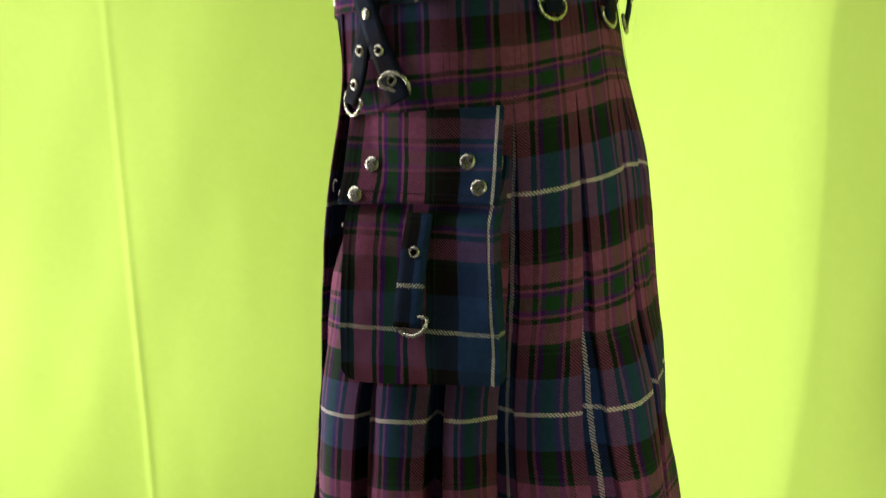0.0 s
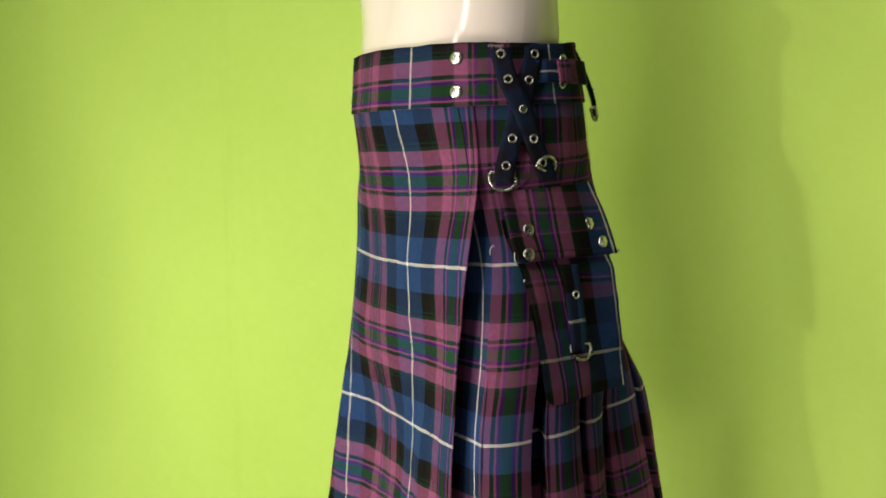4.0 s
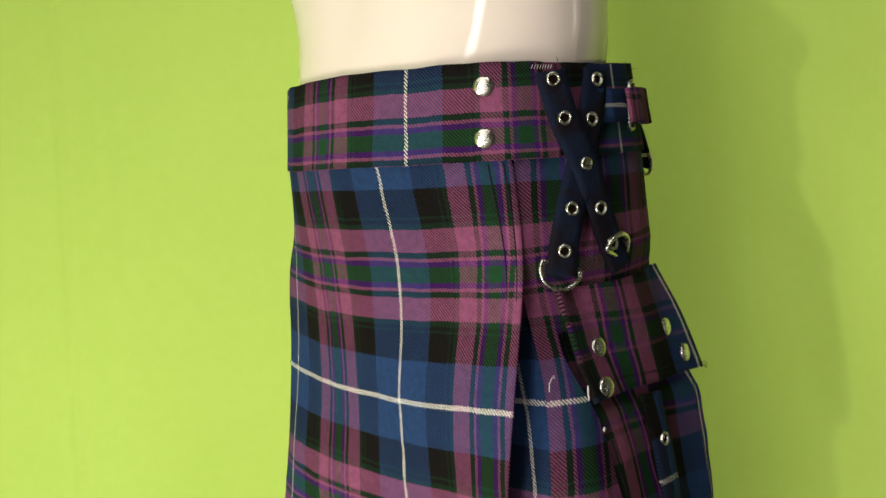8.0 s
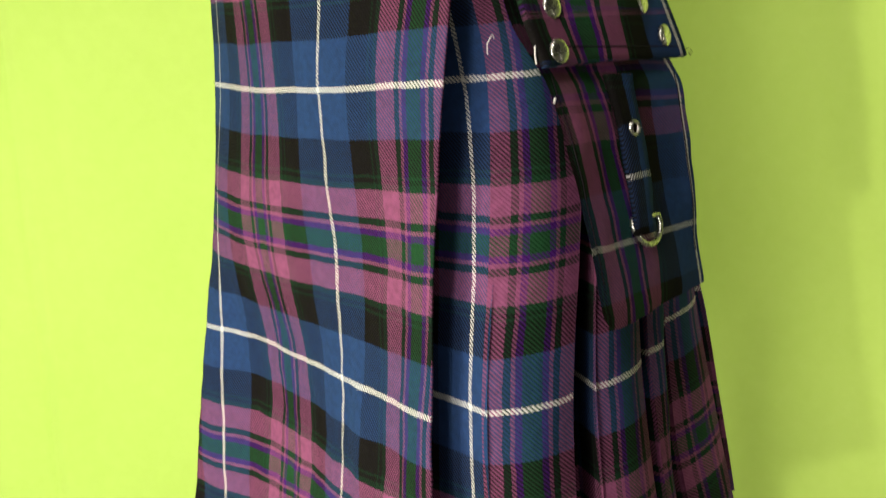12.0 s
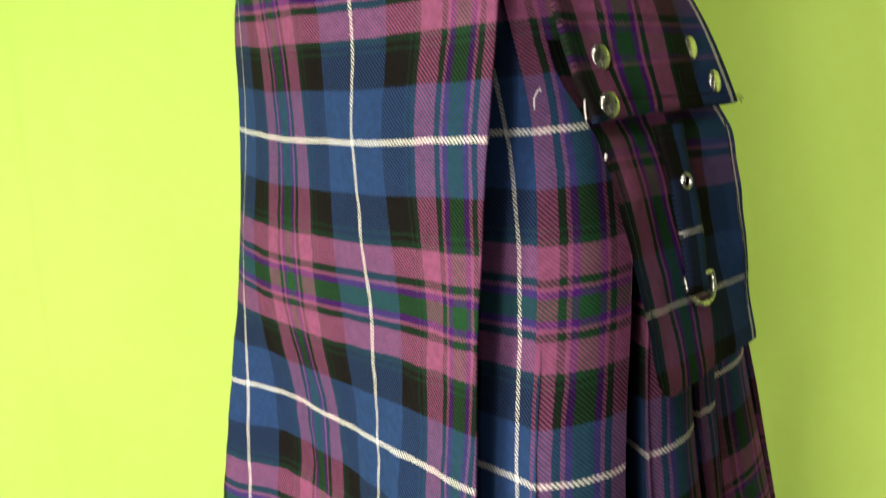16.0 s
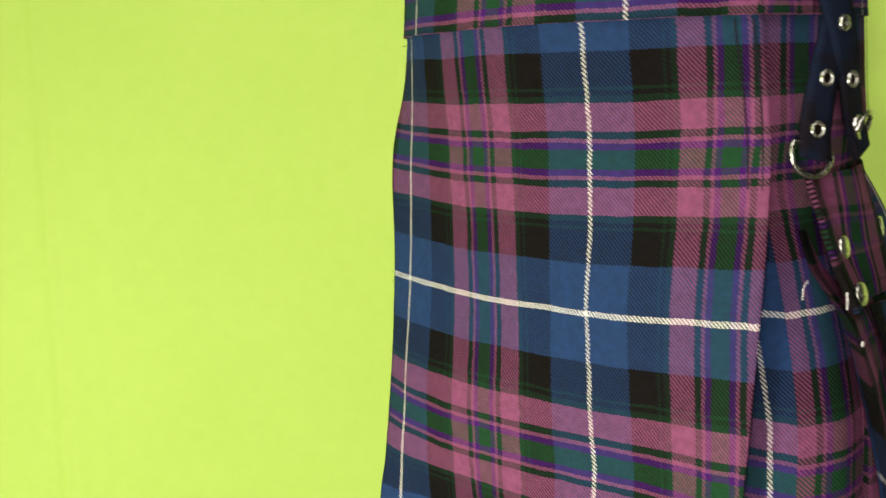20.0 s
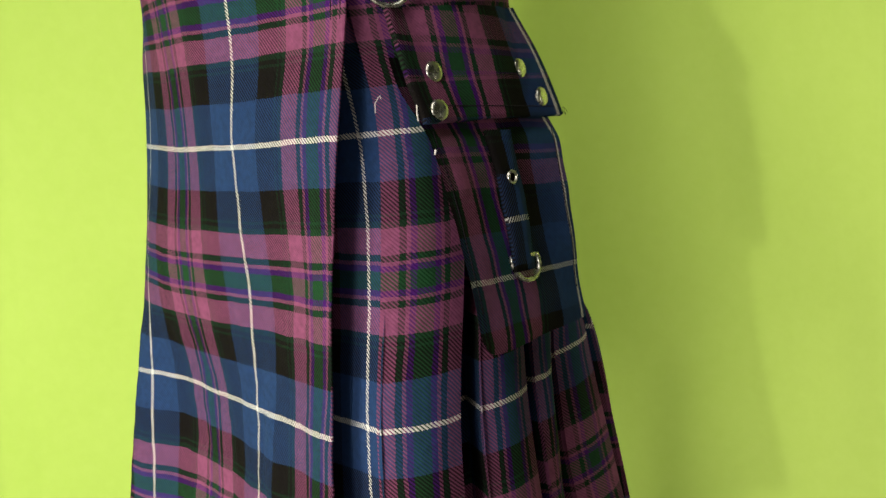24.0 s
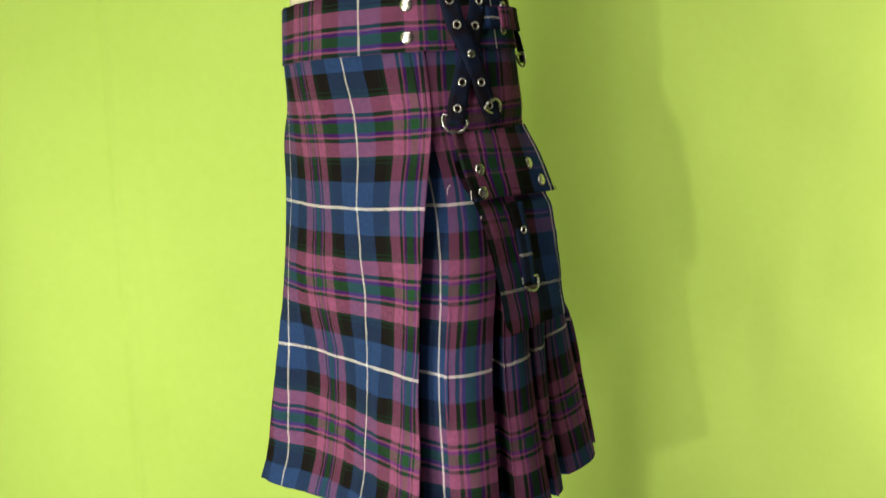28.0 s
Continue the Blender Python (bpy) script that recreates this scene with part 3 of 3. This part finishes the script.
over = strap("crossed_strap", CROSS_A, 0.022, NAVY, "navy cloth strap with nickel eyelets", 0.0022)
for k in (1, 2, 4, 5):
    grommet(*out_point(*CROSS_A[k], 0.0040), over)
    grommet(*out_point(*CROSS_B[k], 0.0018), under)
snap(*out_point(*CROSS_A[3], 0.0042), over, 0.005)
d_ring(*out_point(0.161, -0.053, 0.952, -0.0022), spin=-14, parent=under, radius=0.0150, tilt=-6)
d_ring(out_point(0.167, -0.002, 0.963, 0.0020)[0], (1.0, 0.25, 0.0), spin=163, parent=over, radius=0.0145, tilt=-22)

# front snaps of the waistband
for z in (1.080, 1.043):
    t = azimuth(0.125, -0.0915, z)
    snap(on_ring(t, z, 0.0035), ring_normal(t, z))


# ---- the cargo pocket ----
def pocket_y(p, z):
    front = table(z, [0.715, 0.78, 0.84, 0.90, 0.956], [-0.030, -0.037, -0.043, -0.050, -0.057])
    back = table(z, [0.715, 0.78, 0.84, 0.90, 0.956], [0.110, 0.104, 0.098, 0.095, 0.087])
    return front + (back - front) * p


def pocket_x(p, z):
    """The pocket's outer face: p from its front edge to its back edge."""
    front = table(z, [0.715, 0.78, 0.84, 0.90, 0.956], [0.217, 0.206, 0.190, 0.167, 0.153])
    back = table(z, [0.715, 0.78, 0.84, 0.90, 0.956], [0.184, 0.178, 0.172, 0.154, 0.129])
    x = front + (back - front) * p - 0.004 * 4 * p * (1 - p) * max(0.0, min(1.0, (z - 0.74) / 0.06))
    v = min(z - 0.012, 0.955)
    a, b, c = ring(v)
    return max(x, a * math.sqrt(max(0.0, 1 - ((pocket_y(p, z) - c) / b) ** 2)) - 0.014)


def pocket_p(y, z):
    return (y - pocket_y(0, z)) / (pocket_y(1, z) - pocket_y(0, z))


def rumple(p, z):
    return 0.0035 * noise.noise((p * 3.5, z * 22, 3)) + 0.0012 * noise.noise((p * 11, z * 50, 6))


def pocket():
    sh = Sheets()
    low, high = 0.708, 0.905

    def foot(p):
        return low - 0.004 + 0.012 * math.exp(-p / 0.05) + 0.008 * p

    def outer(p, q):
        z = foot(p) + (high - foot(p)) * q
        tuck = 0.010 * max(0.0, min(1.0, (z - 0.85) / 0.03))
        return pocket_x(p, z) + rumple(p, z) - tuck, pocket_y(p, z), z, (p - 0.962) * 0.150, z - 0.754

    def edge(p, q):
        z = foot(0) + (high - foot(0)) * q
        tuck = 0.010 * max(0.0, min(1.0, (z - 0.85) / 0.03))
        return pocket_x(0, z) + rumple(0, z) - tuck - 0.020 * p, pocket_y(0, z) + 0.030 * p, z, -0.146 - 0.02 * p, z - 0.754

    def far(p, q):
        z = foot(1) + (high - foot(1)) * q
        tuck = 0.010 * max(0.0, min(1.0, (z - 0.85) / 0.03))
        return pocket_x(1, z) + rumple(1, z) - tuck - 0.020 * p, pocket_y(1, z) - 0.003 * p, z, 0.008 + 0.02 * p, z - 0.754

    def sole(p, q):
        z = foot(p)
        return pocket_x(p, z) + rumple(p, z) - 0.020 * q, pocket_y(p, z) + 0.024 * q * (1 - p), z + 0.002 * q, (p - 0.962) * 0.150, -0.036 - 0.02 * q

    for fn, nu, nv in ((outer, 30, 36), (edge, 4, 36), (far, 4, 36), (sole, 30, 3)):
        sh.grid(fn, nu, nv)
    body = sewn(sh.make("pocket", TARTAN_TURNED, label="tartan cargo pocket with a snapped flap"))
    sh = Sheets()

    def cover_x(p, z):
        return pocket_x(p, z) + 0.004 + 0.004 * min(1.0, max(0.0, (0.945 - z) / 0.08)) + 0.0025 * noise.noise((p * 3, z * 24, 9))

    def cover(p, q):
        z = 0.861 + 0.076 * q + 0.005 * p * (1 - q) + 0.011 * p * q
        over = 0.004 * (1 - q)
        y = pocket_y(p, z) + over * (2 * p - 1)
        return cover_x(p, z), y, z, (p - 0.966) * 0.152, z - 0.902 + SETT / 2 if q > 0.36 else z - 0.875 + 0.0425

    sewn(sh.grid(cover, 26, 18).make("pocket_flap", TARTAN_TURNED, label="pocket flap held by four snaps", thick=0.004), body)
    for y, z in ((-0.025, 0.895), (-0.034, 0.869), (0.067, 0.900), (0.082, 0.879)):
        p = pocket_p(y, z)
        snap((cover_x(p, z) + 0.0008, y, z), (1, 0.05 + 0.3 * (p - 0.3), 0.18), body)

    def tab(p, q):
        z = 0.757 + 0.098 * q
        y = 0.028 + (p - 0.5) * 0.0245
        swell = 0.002 * math.sin(math.pi * q)
        return pocket_x(pocket_p(y, z), z) + rumple(pocket_p(y, z), z) + 0.003 + swell, y, z, 0.047 - p * 0.026, z - 0.793

    sewn(Sheets().grid(tab, 4, 16).make("pocket_tab", TARTAN_TURNED, label="narrow blue tab with a white stripe", thick=0.003, offset=0.0), body)
    p = pocket_p(0.029, 0.822)
    grommet((pocket_x(p, 0.822) + rumple(p, 0.822) + 0.0068, 0.029, 0.822), (1, 0.1, 0.05), body)
    d_ring((pocket_x(p, 0.763) + rumple(p, 0.763) + 0.0030, 0.031, 0.764), (1, 0.1, 0.28), 0, body, 0.0150)
    # stitched borders
    for p0 in (0.045, 0.955):
        seam("seam", [(pocket_x(p0, z) + rumple(p0, z) + 0.0003, pocket_y(p0, z), z) for z in np.linspace(0.735, 0.855, 20)])
    seam("seam", [(cover_x(p, 0.872) + 0.0004, pocket_y(p, 0.872), 0.872) for p in np.linspace(0.02, 0.98, 24)])
    return body


def seam(name, points, radius=0.00035, mat=THREAD):
    return sewn(Sheets().tube(points, radius, 5).make(name, mat))


pocket()

# ---- loops, buckle straps and seams round the waist ----
def around(theta, v, out):
    return tuple(on_ring(theta, v, out))


def level_strap(name, a0, a1, v, width, label, uv, out=0.006, mat=TARTAN, bulge=0.0):
    """A strap that runs level round the band."""
    sh = Sheets()

    def point(p, q):
        t = a0 + (a1 - a0) * p
        c = on_ring(t, v + (q - 0.5) * width, out + bulge * (1 - p) + 0.0008 * noise.noise((t * 20, q, 2)))
        return c.x, c.y, c.z, uv[0] + (q - 0.5) * width, uv[1] + p * abs(a1 - a0) * 0.16

    return sewn(sh.grid(point, 26, 4).make(name, mat, label=label, thick=0.003, offset=0.0))


buckle = level_strap("buckle_strap", radians(14), radians(58), 1.064, 0.029, "tartan adjusting strap drawn through a metal loop", (0.045, 0.107), 0.0050, TARTAN, 0.0065)
level_strap("buckle_tab", radians(-8), radians(11), 1.064, 0.026, "short tartan tab holding the buckle", (0.0, 0.000), 0.006)


def loop_ring(theta, v):
    pts = [(x, y, 0) for x, y in ((-0.004, -0.0165), (0.0, -0.0180), (0.004, -0.0165), (0.005, 0.0), (0.004, 0.0165), (0.0, 0.0180), (-0.004, 0.0165), (-0.005, 0.0))]
    ob = sewn(Sheets().tube(pts, 0.0016, 8, True).make("buckle_loop", NICKEL, label="nickel slide loop"), buckle)
    ob.matrix_basis = at_surface(around(theta, v, 0.0085), ring_normal(theta, v))
    return ob


loop_ring(radians(13.0), 1.064)
level_strap("buckle_fold", radians(9.0), radians(16.5), 1.064, 0.027, "strap folded round the slide loop", (0.075, 0.075), 0.0118)


def belt_loop(theta, bow=0.004, stand=12, loose=0.0, lean=0.0, drop=0.0):
    """A hanging navy loop with two eyelets and a D-ring."""
    sh = Sheets()

    def at(v, across=0.0, out=0.0):
        q = (v - 1.010) / 0.088
        c = on_ring(theta + across + lean * q, v, 0.007 + out + bow * math.sin(math.pi * min(1.0, max(0.0, q))) + loose * (1 - q) ** 2)
        return Vector((c.x, c.y, c.z - drop))

    def point(p, q):
        c = at(1.010 + 0.088 * q, (p - 0.5) * 0.105)
        return c.x, c.y, c.z, p * 0.020, q * 0.088

    ob = sewn(sh.grid(point, 4, 14).make("belt_loop", NAVY, label="navy belt loop with two eyelets", thick=0.003, offset=0.0))
    for v in (1.043, 1.080):
        grommet(at(v, 0.0, 0.0015), ring_normal(theta, v), ob)
    d_ring(at(1.019, 0.0, -0.0022), ring_normal(theta, 1.03), 0, ob, 0.0145, -stand)
    return ob


for degrees_round, bow, stand, loose, lean, drop in ((55, 0.005, 14, 0.009, 0.09, 0.004), (86, 0.006, 15, 0.002, 0.0, 0.018), (106, 0.011, 10, 0.0, 0.0, 0.017)):
    belt_loop(radians(degrees_round), bow, stand, loose, lean, drop)


# stitched lines of the pleats above their opening, and of the apron's edge
for side in (1, -1):
    for k in range(1, PLEATS):
        for aside in (0.0, 0.0055):
            line = []
            for v in np.linspace(0.946, 1.027, 14):
                _, begin, _ = pleat_span(k, v)
                th, _ = pleat_frame(v, begin + aside)
                c = on_ring(th, v, 0.0002, 1.0 if side > 0 else 0.0)
                line.append((c.x if side > 0 else -c.x * table(v, ROW_V, LEFT_SIDE), c.y, c.z))
            seam("seam", line, 0.00016)
for back in (0.004, 0.012):
    line = []
    for v in np.linspace(0.93, 1.027, 16):
        x = apron_edges(v)[1] - back
        line.append((x, apron_y(x, v) - 0.0018, v))
    seam("seam", line, 0.0005)


def fray(name, start, steps, seed):
    """A loose curling thread."""
    rnd = random.Random(seed)
    p, d = Vector(start), Vector((rnd.uniform(-1, 1), rnd.uniform(-1, 1), 0.8)).normalized()
    pts = [tuple(p)]
    for _ in range(steps):
        d = (d + 0.9 * Vector((rnd.uniform(-1, 1), rnd.uniform(-1, 1), rnd.uniform(-1, 0.7)))).normalized()
        p = p + d * 0.0016
        pts.append(tuple(p))
    return sewn(Sheets().tube(pts, 0.00016, 4).make(name, THREAD))


for k in range(16):
    t = radians(random.uniform(-22, 75))
    fray("loose_thread", on_ring(t, BAND_TOP - 0.001, random.uniform(-0.001, 0.004)), random.randint(2, 4), k)


def stray(points, mat=PALE_THREAD, radius=0.0004):
    return sewn(Sheets().tube(points, radius, 5).make("stray_thread", mat))


stray([(0.1655, -0.0715, 0.868 + 0.003 * k) for k in range(3)] + [(0.1662, -0.0695, 0.8775), (0.1665, -0.0680, 0.8790), (0.1660, -0.0668, 0.8770)])
EDGE_X, EDGE_Y = pocket_x(0, 0.868), pocket_y(0, 0.868)
stray([(EDGE_X + 0.004, EDGE_Y - 0.005, 0.872), (EDGE_X + 0.005, EDGE_Y - 0.006, 0.8665), (EDGE_X + 0.0045, EDGE_Y - 0.0045, 0.862)], radius=0.0006)
stray([(pocket_x(0, 0.842) + 0.002, pocket_y(0, 0.842), 0.8430), (pocket_x(0, 0.842) + 0.002, pocket_y(0, 0.842) - 0.001, 0.8400)], radius=0.0008)
for k in range(6):
    fray("loose_thread", (pocket_x(1, 0.868) + 0.008, pocket_y(1, 0.868) + 0.003, 0.8655 + 0.001 * k), 4, 100 + k)
for k in range(14):
    z = 0.866 + 0.005 * k
    fray("loose_thread", (pocket_x(0, z) + 0.006, pocket_y(0, z) - 0.003, z), 2, 120 + k)
for k in range(5):
    fray("loose_thread", (-0.158 - 0.001 * k, -0.050 - 0.002 * k, 1.026), 4, 60 + k)
    fray("loose_thread", (-0.151, -0.078, 0.835 + 0.004 * k), 3, 80 + k)

# pale slanted stitches along the band's upper edge by the strap
sh = Sheets()
for k in range(8):
    t = radians(-28 + 1.0 * k)
    sh.tube([on_ring(t, BAND_TOP - 0.0050, 0.0040), on_ring(t + 0.010, BAND_TOP - 0.0020, 0.0042)], 0.00028, 5)
sewn(sh.make("edge_stitches", PALE_THREAD, label="pale slanted stitches"))
